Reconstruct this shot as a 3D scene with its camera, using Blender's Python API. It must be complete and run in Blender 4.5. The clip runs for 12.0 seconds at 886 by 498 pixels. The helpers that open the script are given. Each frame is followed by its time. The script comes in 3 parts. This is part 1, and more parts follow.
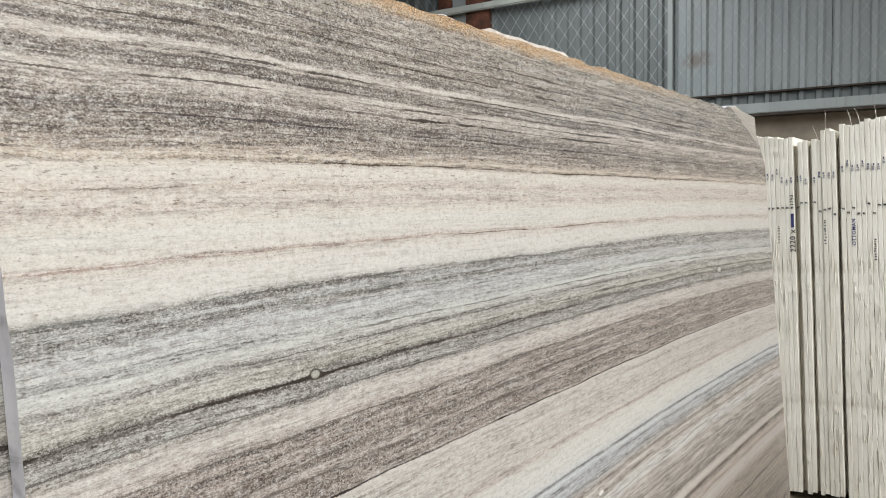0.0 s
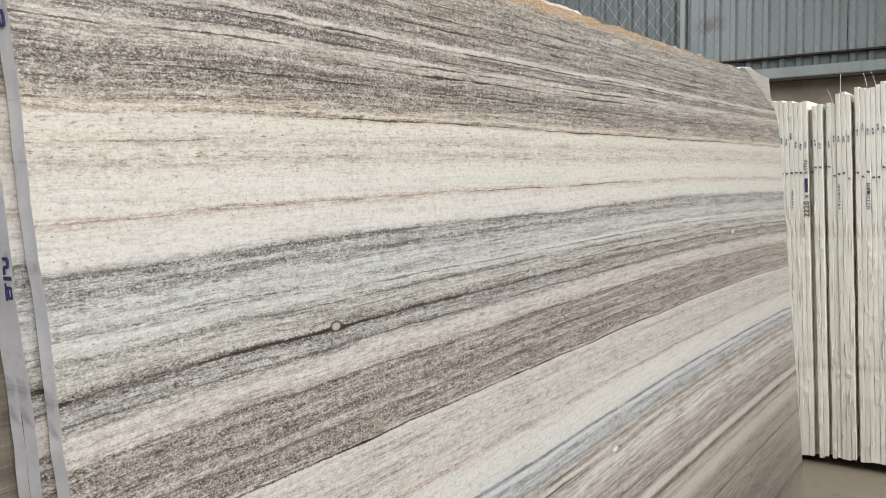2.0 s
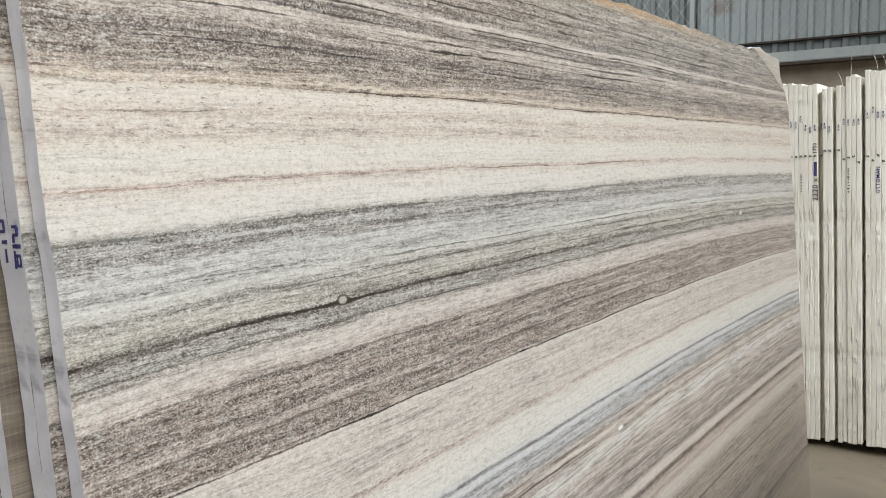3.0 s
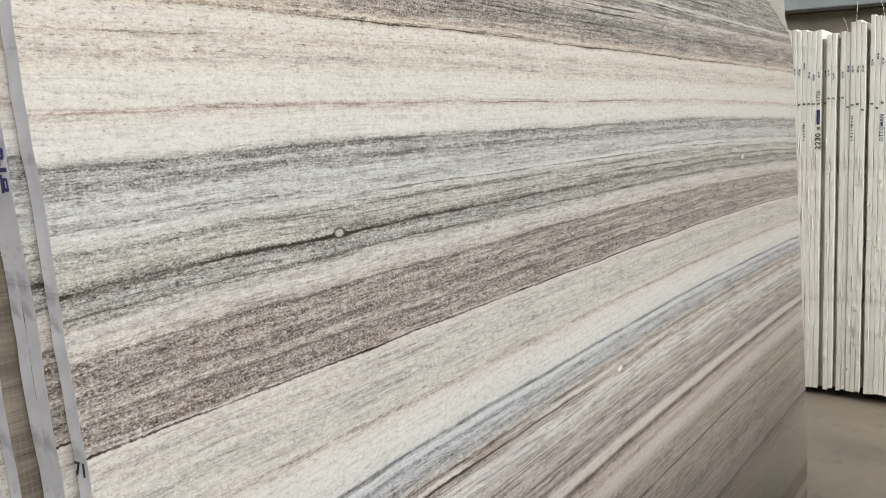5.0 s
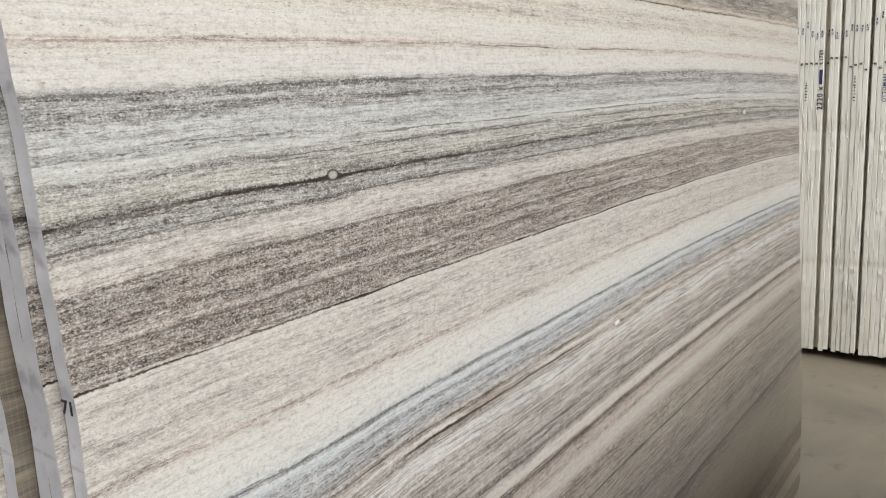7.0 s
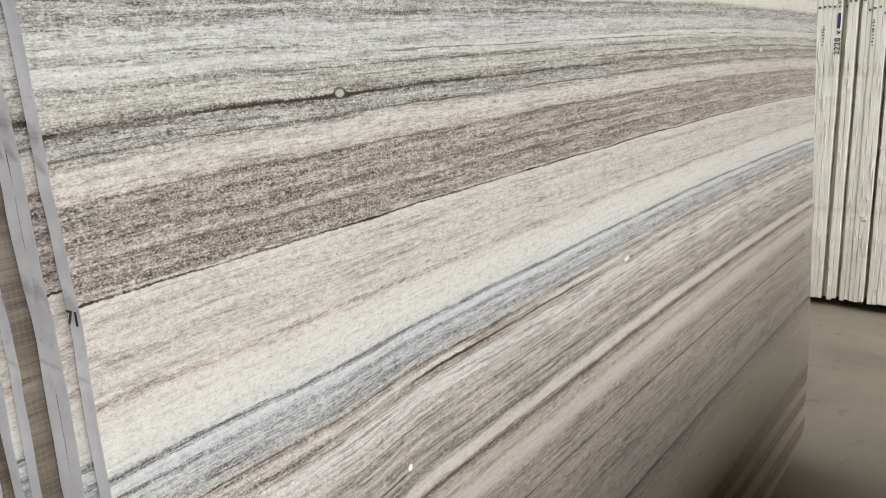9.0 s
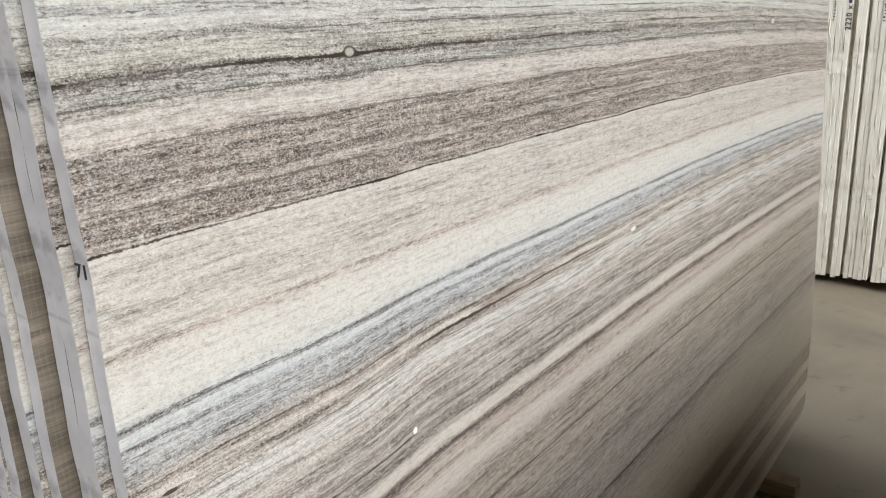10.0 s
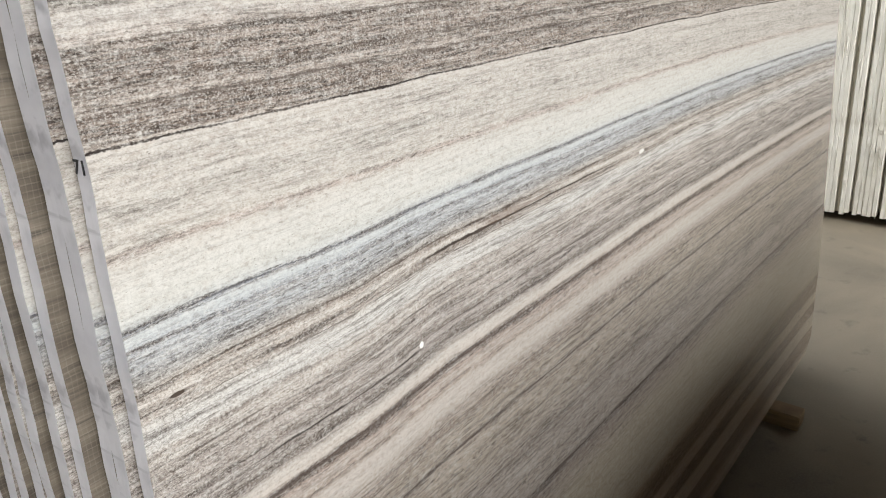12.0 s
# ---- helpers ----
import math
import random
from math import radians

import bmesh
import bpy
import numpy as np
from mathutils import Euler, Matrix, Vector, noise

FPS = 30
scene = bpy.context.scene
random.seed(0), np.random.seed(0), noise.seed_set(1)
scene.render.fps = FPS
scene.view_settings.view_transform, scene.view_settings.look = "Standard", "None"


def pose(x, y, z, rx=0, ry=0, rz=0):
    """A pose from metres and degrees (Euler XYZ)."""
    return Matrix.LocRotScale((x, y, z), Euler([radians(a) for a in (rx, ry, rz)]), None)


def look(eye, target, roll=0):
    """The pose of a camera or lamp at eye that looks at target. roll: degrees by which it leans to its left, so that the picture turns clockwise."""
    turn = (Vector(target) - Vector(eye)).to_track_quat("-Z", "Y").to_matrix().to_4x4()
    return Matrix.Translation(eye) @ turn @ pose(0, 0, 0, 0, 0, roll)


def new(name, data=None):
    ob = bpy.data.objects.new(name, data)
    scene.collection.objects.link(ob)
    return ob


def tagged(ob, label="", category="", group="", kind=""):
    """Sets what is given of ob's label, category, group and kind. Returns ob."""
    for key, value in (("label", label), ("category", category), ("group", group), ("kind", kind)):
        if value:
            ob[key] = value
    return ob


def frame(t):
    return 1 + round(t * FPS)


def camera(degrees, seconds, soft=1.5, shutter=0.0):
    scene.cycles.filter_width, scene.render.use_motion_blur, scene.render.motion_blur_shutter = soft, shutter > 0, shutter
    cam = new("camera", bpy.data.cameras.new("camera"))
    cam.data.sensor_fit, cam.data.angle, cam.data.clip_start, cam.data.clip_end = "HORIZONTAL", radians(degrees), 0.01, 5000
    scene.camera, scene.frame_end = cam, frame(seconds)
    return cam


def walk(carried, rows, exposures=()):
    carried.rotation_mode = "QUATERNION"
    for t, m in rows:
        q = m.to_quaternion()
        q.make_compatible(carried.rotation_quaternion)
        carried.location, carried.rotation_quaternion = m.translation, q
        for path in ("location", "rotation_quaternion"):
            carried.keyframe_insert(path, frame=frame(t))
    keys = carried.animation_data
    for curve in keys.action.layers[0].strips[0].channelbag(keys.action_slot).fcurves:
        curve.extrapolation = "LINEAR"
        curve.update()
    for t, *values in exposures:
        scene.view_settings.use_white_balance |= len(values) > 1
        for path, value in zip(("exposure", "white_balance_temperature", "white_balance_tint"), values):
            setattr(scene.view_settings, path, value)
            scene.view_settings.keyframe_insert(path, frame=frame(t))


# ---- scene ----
cam = camera(57.9, 12.0, soft=1.0)
PATH = [
    (0, (-0.674, -0.646, 1.374), (0.979, 0.477, 1.296), -2.7),
    (0.5, (-0.674, -0.644, 1.369), (0.976, 0.481, 1.269), -2.9),
    (1, (-0.676, -0.646, 1.363), (0.971, 0.482, 1.244), -3.1),
    (1.5, (-0.685, -0.649, 1.359), (0.954, 0.49, 1.225), -3.2),
    (2, (-0.69, -0.646, 1.354), (0.942, 0.5, 1.206), -3.2),
    (2.5, (-0.693, -0.647, 1.35), (0.931, 0.509, 1.185), -3.1),
    (3, (-0.692, -0.647, 1.342), (0.927, 0.513, 1.156), -3.0),
    (5, (-0.682, -0.641, 1.313), (0.922, 0.516, 1.017), -3.3),
    (5.5, (-0.678, -0.642, 1.308), (0.923, 0.512, 0.987), -3.5),
    (6, (-0.673, -0.637, 1.301), (0.927, 0.513, 0.957), -3.4),
    (6.5, (-0.669, -0.632, 1.293), (0.928, 0.515, 0.926), -3.3),
    (7, (-0.669, -0.633, 1.287), (0.923, 0.515, 0.901), -3.0),
    (7.2, (-0.667, -0.625, 1.286), (0.927, 0.516, 0.889), -2.7),
    (9, (-0.665, -0.627, 1.251), (0.89, 0.526, 0.748), -2.8),
    (9.5, (-0.667, -0.624, 1.243), (0.877, 0.53, 0.709), -2.5),
    (10, (-0.669, -0.622, 1.237), (0.866, 0.529, 0.673), -2.1),
    (10.5, (-0.668, -0.622, 1.228), (0.859, 0.526, 0.634), -2.0),
    (11, (-0.666, -0.62, 1.214), (0.847, 0.527, 0.587), -2.2),
    (11.5, (-0.667, -0.619, 1.201), (0.832, 0.527, 0.538), -2.3),
    (12, (-0.671, -0.623, 1.191), (0.818, 0.52, 0.502), -2.7),
]
LEAN_BACK = 2.3
RACK = pose(0, 0, 0.062, -LEAN_BACK, 0, 0)          # frame of the leaning slabs: x along the slab, z up its face
SLAB_LEAN = RACK @ pose(0.34, 0, 0.44)
walk(cam, [(t, SLAB_LEAN @ look(eye, target, roll)) for t, eye, target, roll in PATH],
     exposures=((0, -0.03), (7.0, -0.05), (9.5, 0.09), (12.0, 0.19)))

# ---- light ----
world = bpy.data.worlds.new("overcast_sky")
world.use_nodes = True
scene.world = world
wn = world.node_tree
sky = wn.nodes.new("ShaderNodeTexSky")
sky.sky_type, sky.sun_disc = "NISHITA", False
sky.sun_elevation, sky.sun_rotation = radians(50), radians(200)
wn.links.new(sky.outputs[0], wn.nodes["Background"].inputs[0])
wn.nodes["Background"].inputs[1].default_value = 0.12
scene.view_settings.exposure = 0.0

ROOF_Z = 6.6
SKYLIGHTS = [(-6.0, 3.5, 2560, -6.8, 8.0), (5.0, 1.8, 720, -2.0, 11.0)]  # y centre, width, power and x range of the roof lights


def skylight_lamp(y, width, power, x0, x1):
    data = bpy.data.lights.new("skylight_lamp", "AREA")
    data.shape, data.size, data.size_y, data.energy = "RECTANGLE", x1 - x0, width, power
    data.color = (0.952, 0.985, 0.992)
    ob = new("skylight_lamp", data)
    ob.matrix_world = pose((x0 + x1) / 2, y, ROOF_Z + 0.05)
    return tagged(ob, "daylight through a long translucent roof sheet", "lamp", kind="structure")


for row in SKYLIGHTS:
    skylight_lamp(*row)


# ---- materials ----
def srgb(text):
    c = [int(text[i:i + 2], 16) / 255 for i in (0, 2, 4)]
    return (*[v / 12.92 if v < 0.04045 else ((v + 0.055) / 1.055) ** 2.4 for v in c], 1)


class Nodes:
    """A small builder for node materials."""

    def __init__(self, name, rough=0.6, metal=0.0):
        self.mat = bpy.data.materials.new(name)
        self.mat.use_nodes = True
        self.tree = self.mat.node_tree
        self.shader = self.tree.nodes["Principled BSDF"]
        self.shader.inputs["Roughness"].default_value = rough
        self.shader.inputs["Metallic"].default_value = metal

    def node(self, kind, **values):
        n = self.tree.nodes.new(kind)
        for k, v in values.items():
            setattr(n, k, v)
        return n

    def link(self, value, socket):
        if isinstance(value, bpy.types.NodeSocket):
            self.tree.links.new(value, socket)
        else:
            socket.default_value = value

    def math(self, op, a, b=0.0, c=0.0, clamp=False):
        n = self.node("ShaderNodeMath", operation=op, use_clamp=clamp)
        for s, v in zip(n.inputs, (a, b, c)):
            self.link(v, s)
        return n.outputs[0]

    def coords(self):
        return self.node("ShaderNodeTexCoord").outputs["Object"]

    def split(self, vec):
        n = self.node("ShaderNodeSeparateXYZ")
        self.link(vec, n.inputs[0])
        return n.outputs

    def join(self, x, y, z):
        n = self.node("ShaderNodeCombineXYZ")
        for s, v in zip(n.inputs, (x, y, z)):
            self.link(v, s)
        return n.outputs[0]

    def scaled(self, vec, x, y, z):
        n = self.node("ShaderNodeVectorMath", operation="MULTIPLY")
        self.link(vec, n.inputs[0])
        n.inputs[1].default_value = (x, y, z)
        return n.outputs[0]

    def noise(self, vec, scale=1.0, detail=3.0, rough=0.55, distortion=0.0):
        n = self.node("ShaderNodeTexNoise")
        self.link(vec, n.inputs["Vector"])
        n.inputs["Scale"].default_value = scale
        n.inputs["Detail"].default_value = detail
        n.inputs["Roughness"].default_value = rough
        n.inputs["Distortion"].default_value = distortion
        return n.outputs["Fac"]

    def crystals(self, vec, scale):
        """A random value for each small crystal."""
        n = self.node("ShaderNodeTexVoronoi")
        self.link(vec, n.inputs["Vector"])
        n.inputs["Scale"].default_value = scale
        return self.split(n.outputs["Color"])[0]

    def span(self, value, a, b, lo=0.0, hi=1.0, smooth=False):
        n = self.node("ShaderNodeMapRange", clamp=True)
        if smooth:
            n.interpolation_type = "SMOOTHSTEP"
        for s, v in zip(n.inputs, (value, a, b, lo, hi)):
            self.link(v, s)
        return n.outputs[0]

    def mix(self, fac, a, b, blend="MIX"):
        n = self.node("ShaderNodeMix", data_type="RGBA", blend_type=blend)
        self.link(fac, n.inputs[0])
        self.link(a, n.inputs[6])
        self.link(b, n.inputs[7])
        return n.outputs[2]

    def ramp(self, value, stops, lo, hi):
        n = self.node("ShaderNodeValToRGB")
        self.link(self.span(value, lo, hi), n.inputs[0])
        e = n.color_ramp.elements
        e[0].position, e[0].color = (stops[0][0] - lo) / (hi - lo), srgb(stops[0][1])
        e[1].position, e[1].color = (stops[-1][0] - lo) / (hi - lo), srgb(stops[-1][1])
        for v, c in stops[1:-1]:
            e.new((v - lo) / (hi - lo)).color = srgb(c)
        return n.outputs[0]

    def bump(self, height, strength=0.3, distance=0.002):
        n = self.node("ShaderNodeBump")
        n.inputs["Strength"].default_value = strength
        n.inputs["Distance"].default_value = distance
        self.link(height, n.inputs["Height"])
        self.link(n.outputs[0], self.shader.inputs["Normal"])

    def colour(self, value):
        self.link(value, self.shader.inputs["Base Color"])
        return self.mat


# bands of the marble: height up the face, colour
FOOT_BANDS = [
    (0.00, "a08f7c"), (0.05, "c2b29f"), (0.10, "8a7562"), (0.155, "8f7b68"), (0.165, "c6b7a4"), (0.215, "c2b29e"),
    (0.23, "806a59"), (0.27, "84705e"), (0.285, "beae9a"), (0.315, "b8a894"), (0.33, "8a7663"), (0.385, "8a7764"),
    (0.42, "bfb3a0"), (0.52, "c8bca9"), (0.62, "c3b6a4"), (0.655, "b3a598"), (0.69, "9f9188"), (0.705, "776a64"),
    (0.715, "b3a79d"), (0.75, "a89b91"), (0.78, "b8aca2"), (0.815, "9c8f86"), (0.85, "b0a396"), (0.88, "aa9c8e"),
    (0.905, "b9ab9d"), (0.921, "afa194"), (0.925, "665850"), (0.931, "b3a598"), (0.95, "b2a495"),
]
LOW_BANDS = [
    (0.95, "b2a495"), (0.975, "a49488"), (0.995, "c3b6aa"), (1.01, "d8cdc3"), (1.028, "d3c7bd"), (1.040, "b7a699"),
    (1.050, "c9bbb0"), (1.062, "b09d91"), (1.068, "6f5e55"), (1.075, "77665c"), (1.082, "d2c6bb"), (1.095, "d8cec4"),
    (1.102, "b5aaa1"), (1.108, "82776f"), (1.115, "786d65"), (1.120, "9c918a"), (1.127, "8f847d"), (1.134, "aca19a"), (1.142, "8a7f77"),
]
RESTLESS_BANDS = [
    (1.142, "8a7f77"), (1.150, "a89d95"), (1.158, "b7aca4"), (1.166, "92877f"), (1.172, "aea39b"), (1.178, "887d75"), (1.184, "b3a9a0"),
    (1.195, "b8aea5"), (1.203, "a79d94"), (1.209, "cdc7c0"), (1.222, "d5d0ca"), (1.236, "cbc4bc"), (1.241, "b0a59b"), (1.246, "8b7f75"),
    (1.252, "b7aca2"), (1.258, "d2c8be"), (1.263, "a4978c"), (1.268, "80756c"), (1.274, "b0a9a2"), (1.280, "9a9896"),
]
MIDDLE_BANDS = [
    (1.280, "9a9896"), (1.286, "8c8c8d"), (1.292, "aaabac"), (1.303, "aeafb0"), (1.309, "8c8e92"), (1.314, "b9bbbc"), (1.322, "c7c8c6"),
    (1.3285, "757980"), (1.333, "c5c4c0"), (1.345, "cecac2"), (1.365, "d3cec6"), (1.388, "ccc5bc"), (1.397, "b5a79d"),
    (1.403, "c4bcb2"), (1.420, "c1b9b0"), (1.435, "b9b2a9"), (1.450, "c3bbb2"), (1.470, "bdb5ac"), (1.484, "c6beb5"),
    (1.4872, "c9c0b6"), (1.4882, "4d4440"), (1.4898, "4d4440"), (1.4908, "bdb1a6"), (1.495, "7f6f64"), (1.508, "8b7b70"),
    (1.518, "6b5d54"), (1.526, "a09389"), (1.533, "9a8d83"), (1.540, "67594f"), (1.552, "95867c"), (1.562, "7f7167"),
]
UPPER_BANDS = [
    (1.562, "7f7167"), (1.570, "9c8e84"), (1.577, "695d55"), (1.582, "b5a9a0"), (1.595, "bfb7af"), (1.607, "beb6ae"),
    (1.613, "a6a097"), (1.617, "6e6b65"), (1.621, "9d9c95"), (1.631, "8f8d88"), (1.6355, "6a665f"), (1.638, "403a34"),
    (1.641, "4d4740"), (1.644, "9a978d"), (1.652, "a7a398"), (1.662, "aeaaa1"), (1.672, "8d8c86"), (1.677, "b9b6ae"),
    (1.686, "c1bfb9"), (1.694, "a8a8a4"), (1.702, "b3b1ad"), (1.714, "b8b7b4"), (1.722, "9d9c99"), (1.728, "84837f"),
    (1.734, "a7a6a3"), (1.740, "908f8c"), (1.7445, "777772"), (1.748, "b7b3ac"), (1.755, "cfc9c1"), (1.775, "d2cbc3"),
]
TOP_BANDS = [
    (1.775, "d2cbc3"), (1.785, "c5bbb0"), (1.790, "bdaea2"), (1.794, "cdc5bb"), (1.815, "d4cec5"), (1.828, "cdc4b8"),
    (1.838, "c2b6aa"), (1.848, "cbc1b6"), (1.857, "c3b7aa"), (1.870, "cfc6bb"), (1.880, "d0c7bb"), (1.8865, "a3927f"),
    (1.890, "c6b8a8"), (1.898, "9c8d7e"), (1.910, "85786b"), (1.922, "786c61"), (1.932, "685c55"), (1.939, "6f635b"),
    (1.945, "a09489"), (1.955, "a4998f"), (1.962, "b9aea3"), (1.968, "b7ada2"), (1.973, "766b62"), (1.982, "685e57"),
    (1.988, "aea398"), (1.996, "c4bab0"), (2.001, "7c7268"), (2.008, "6e645c"), (2.013, "8c8174"), (2.04, "82776b"), (2.065, "92877a"), (2.11, "8b8071"),
]


VEINS = [
    (1.6385, 0.0026, 0.88, -1, 0.42, "2e2722", 0.6), (1.6385, 0.0013, 0.85, 0.3, 0.95, "37302b", 0.6), (1.617, 0.0013, 0.7, -1, 1.6, "4a4541", 0.5),
    (1.4890, 0.0009, 0.95, -1, 2.6, "2f2926", 0.2), (1.3285, 0.0010, 0.6, -1, 2.6, "55565a", 0.4), (1.7445, 0.0012, 0.6, -1, 1.0, "565652", 0.2),
    (1.7885, 0.0009, 0.5, -1, 1.1, "75594f", 0.05), (1.7885, 0.0008, 0.7, 0.6, 1.2, "43342d", 0.1), (1.0720, 0.0030, 0.7, -1, 2.6, "4f433d", 0.6), (0.9250, 0.0016, 0.7, -1, 2.6, "564a44", 0.5),
    (1.2505, 0.0020, 0.90, 0.45, 0.85, "352c27", 0.7), (1.2560, 0.0050, 0.5, 0.6, 0.75, "6b574b", 0.5), (1.1280, 0.0014, 0.85, 0.14, 0.4, "2f2926", 0.8), (1.2680, 0.0012, 0.7, -1, 0.9, "4d423b", 0.2), (1.8845, 0.0012, 0.9, 0.3, 1.9, "382d26", 0.4),
    (1.5780, 0.0013, 0.6, -1, 1.4, "50463f", 0.3), (1.1380, 0.0016, 0.6, 0.2, 1.5, "4d433d", 0.3), (1.9840, 0.0016, 0.7, 0.1, 1.7, "4b4340", 0.3),
    (2.0060, 0.0016, 0.6, -1, 1.6, "4d4642", 0.3), (0.7050, 0.0030, 0.6, 0.8, 2.8, "5c504a", 0.5), (1.8575, 0.0008, 0.7, 0.08, 0.16, "4a4038", 0.5),
    (1.2380, 0.0010, 0.7, 0.1, 1.2, "463c36", 0.1), (1.1850, 0.0012, 0.6, -1, 1.5, "4d433d", 0.1), (1.1100, 0.0010, 0.65, 0.1, 1.7, "463c37", 0.2),
    (1.9730, 0.0015, 0.75, 0.05, 1.2, "453d3a", 0.2), (1.9500, 0.0016, 0.9, 0.38, 1.2, "26201c", 0.6), (2.0180, 0.0013, 0.8, -1, 1.7, "332b26", 0.2), (2.0330, 0.0012, 0.75, 0.2, 1.9, "362e29", 0.2), (2.0500, 0.0012, 0.7, 0.1, 1.8, "3a322c", 0.2), (1.9620, 0.0014, 0.8, -1, 1.4, "2c2521", 0.25), (1.9270, 0.0012, 0.75, 0.1, 1.8, "30282a", 0.2), (1.9900, 0.0014, 0.85, 0.2, 2.1, "2a2320", 0.4), (1.9150, 0.0009, 0.7, 0.3, 1.0, "4a413c", 0.1),
    (1.6700, 0.0010, 0.7, 0.25, 1.1, "47433e", 0.2), (1.6530, 0.0009, 0.7, 0.45, 1.3, "403b36", 0.3), (1.7270, 0.0011, 0.55, 0.2, 1.2, "55554f", 0.2),
    (1.6830, 0.0012, 0.7, 0.45, 1.9, "47443f", 0.3), (1.6900, 0.0020, 0.35, 1.3, 2.9, "d0ceca", 0.6), (1.6955, 0.0012, 0.6, 1.2, 2.9, "7b7a78", 0.6),
    (1.6530, 0.0018, 0.8, 1.2, 2.9, "56524d", 0.7), (1.6420, 0.0015, 0.6, 1.0, 2.9, "605c57", 0.4), (1.6200, 0.0022, 0.7, 1.4, 2.9, "5c5853", 0.7),
    (1.5420, 0.0014, 0.6, -1, 1.2, "4a403a", 0.3), (1.5220, 0.0014, 0.6, -1, 1.4, "4a403a", 0.3), (1.9340, 0.0014, 0.6, -1, 0.9, "4b4240", 0.3),
]


def marble_material():
    """Banded, wood-grained polished marble; bands run along x at their height z."""
    m = Nodes("banded_marble", 0.16)
    p = m.coords()
    u, _, v = m.split(p)
    # bands sink a little towards the far end, and waver
    far = m.math("MAXIMUM", m.math("SUBTRACT", u, 0.9), 0.0)
    sink = m.math("MULTIPLY", m.math("MULTIPLY", far, far), 0.0125)
    sink = m.math("MULTIPLY", sink, m.span(v, 1.62, 1.95, 1.0, 0.0))
    slow = m.noise(m.scaled(p, 2.6, 1, 5.0), 1.0, 2.0)
    quick = m.noise(m.scaled(p, 16.0, 1, 26.0), 1.0, 3.0)
    tiny = m.noise(m.scaled(p, 230.0, 1, 340.0), 1.0, 2.0)
    bent = m.math("ADD", v, sink)
    # the lower bands step up together a third of a metre along
    step = m.span(u, 0.28, 0.50, -0.008, 0.007, True)
    bent = m.math("SUBTRACT", bent, m.math("MULTIPLY", step, m.math("MULTIPLY", m.span(v, 1.40, 1.22), m.span(v, 0.8, 1.0))))
    # the upper bands sag at the sawn left side
    sag = m.math("MULTIPLY", m.span(u, 0.0, 0.22, 0.006, 0.0, True), m.span(v, 1.50, 1.60))
    bent = m.math("ADD", bent, sag)
    bent = m.math("MULTIPLY_ADD", m.math("SUBTRACT", slow, 0.5), 0.012, bent)
    bent = m.math("MULTIPLY_ADD", m.math("SUBTRACT", quick, 0.5), 0.0050, bent)
    bent = m.math("MULTIPLY_ADD", m.math("SUBTRACT", tiny, 0.5), 0.0036, bent)
    col = m.ramp(bent, FOOT_BANDS, 0.0, 0.95)
    for bands in (LOW_BANDS, RESTLESS_BANDS, MIDDLE_BANDS, UPPER_BANDS, TOP_BANDS):
        lo, hi = bands[0][0], bands[-1][0]
        col = m.mix(m.math("GREATER_THAN", bent, lo), col, m.ramp(bent, bands, lo, hi))
    tone = m.node("ShaderNodeRGBToBW")
    m.link(col, tone.inputs[0])
    calm = m.node("ShaderNodeVectorMath", operation="SCALE")
    m.link(col, calm.inputs[0])
    m.link(m.span(tone.outputs[0], 0.36, 0.64, 1.0, 0.84), calm.inputs["Scale"])
    col = calm.outputs[0]
    dark = m.math("MULTIPLY", m.span(tone.outputs[0], 0.56, 0.20, 0.0, 1.0), m.span(v, 0.45, 0.95, 0.12, 1.0))

    def along(du, dv, seed, detail=3.0, rough=0.6):
        return m.noise(m.join(m.math("MULTIPLY", u, du), seed, m.math("MULTIPLY", bent, dv)), 1.0, detail, rough)

    # thin layering along the bands, long and short
    busy = m.math("MULTIPLY", m.span(bent, 1.085, 1.12), m.span(bent, 1.30, 1.27))
    calm_busy = m.math("MULTIPLY_ADD", busy, -0.45, 1.0)
    depth = m.math("MULTIPLY", m.math("MULTIPLY_ADD", dark, 0.62, 0.16), calm_busy)
    layer = m.math("ADD", m.math("MULTIPLY", along(5.0, 210.0, 1.0), 0.5), m.math("MULTIPLY", along(45.0, 440.0, 2.0), 0.5))
    col = m.mix(m.math("MULTIPLY", m.span(layer, 0.49, 0.39), depth), col, srgb("453c38"))
    col = m.mix(m.math("MULTIPLY", m.span(layer, 0.51, 0.66), m.math("MULTIPLY_ADD", dark, 0.34, 0.10)), col, srgb("d9d1c8"))
    # hairline veins, crowded in the restless zone above the foot bands
    for seed, step in ((5.0, 120.0), (9.0, 75.0), (15.0, 170.0)):
        line = m.math("ABSOLUTE", m.math("SUBTRACT", along(2.6, step, seed, 3.0, 0.5), 0.5))
        broken = m.span(along(11.0, 70.0, seed + 1.0, 2.0), 0.44, 0.58)
        weight = m.math("MAXIMUM", m.math("MULTIPLY_ADD", dark, 0.75, 0.12), m.math("MULTIPLY", busy, 0.55))
        col = m.mix(m.math("MULTIPLY", m.math("MULTIPLY", m.span(line, 0.022, 0.008), broken), weight), col, srgb("332b27"))
    # broken dark dashes, denser in the dark bands
    dash = m.span(along(55.0, 430.0, 3.0, 2.0, 0.5), 0.565, 0.61)
    where = m.span(along(1.6, 55.0, 7.0, 2.0), 0.42, 0.66)
    where = m.math("MAXIMUM", m.math("MULTIPLY", where, m.span(dark, 0.02, 0.4, 0.06, 1.0)), m.math("MAXIMUM", dark, m.math("MULTIPLY", busy, 0.2)))
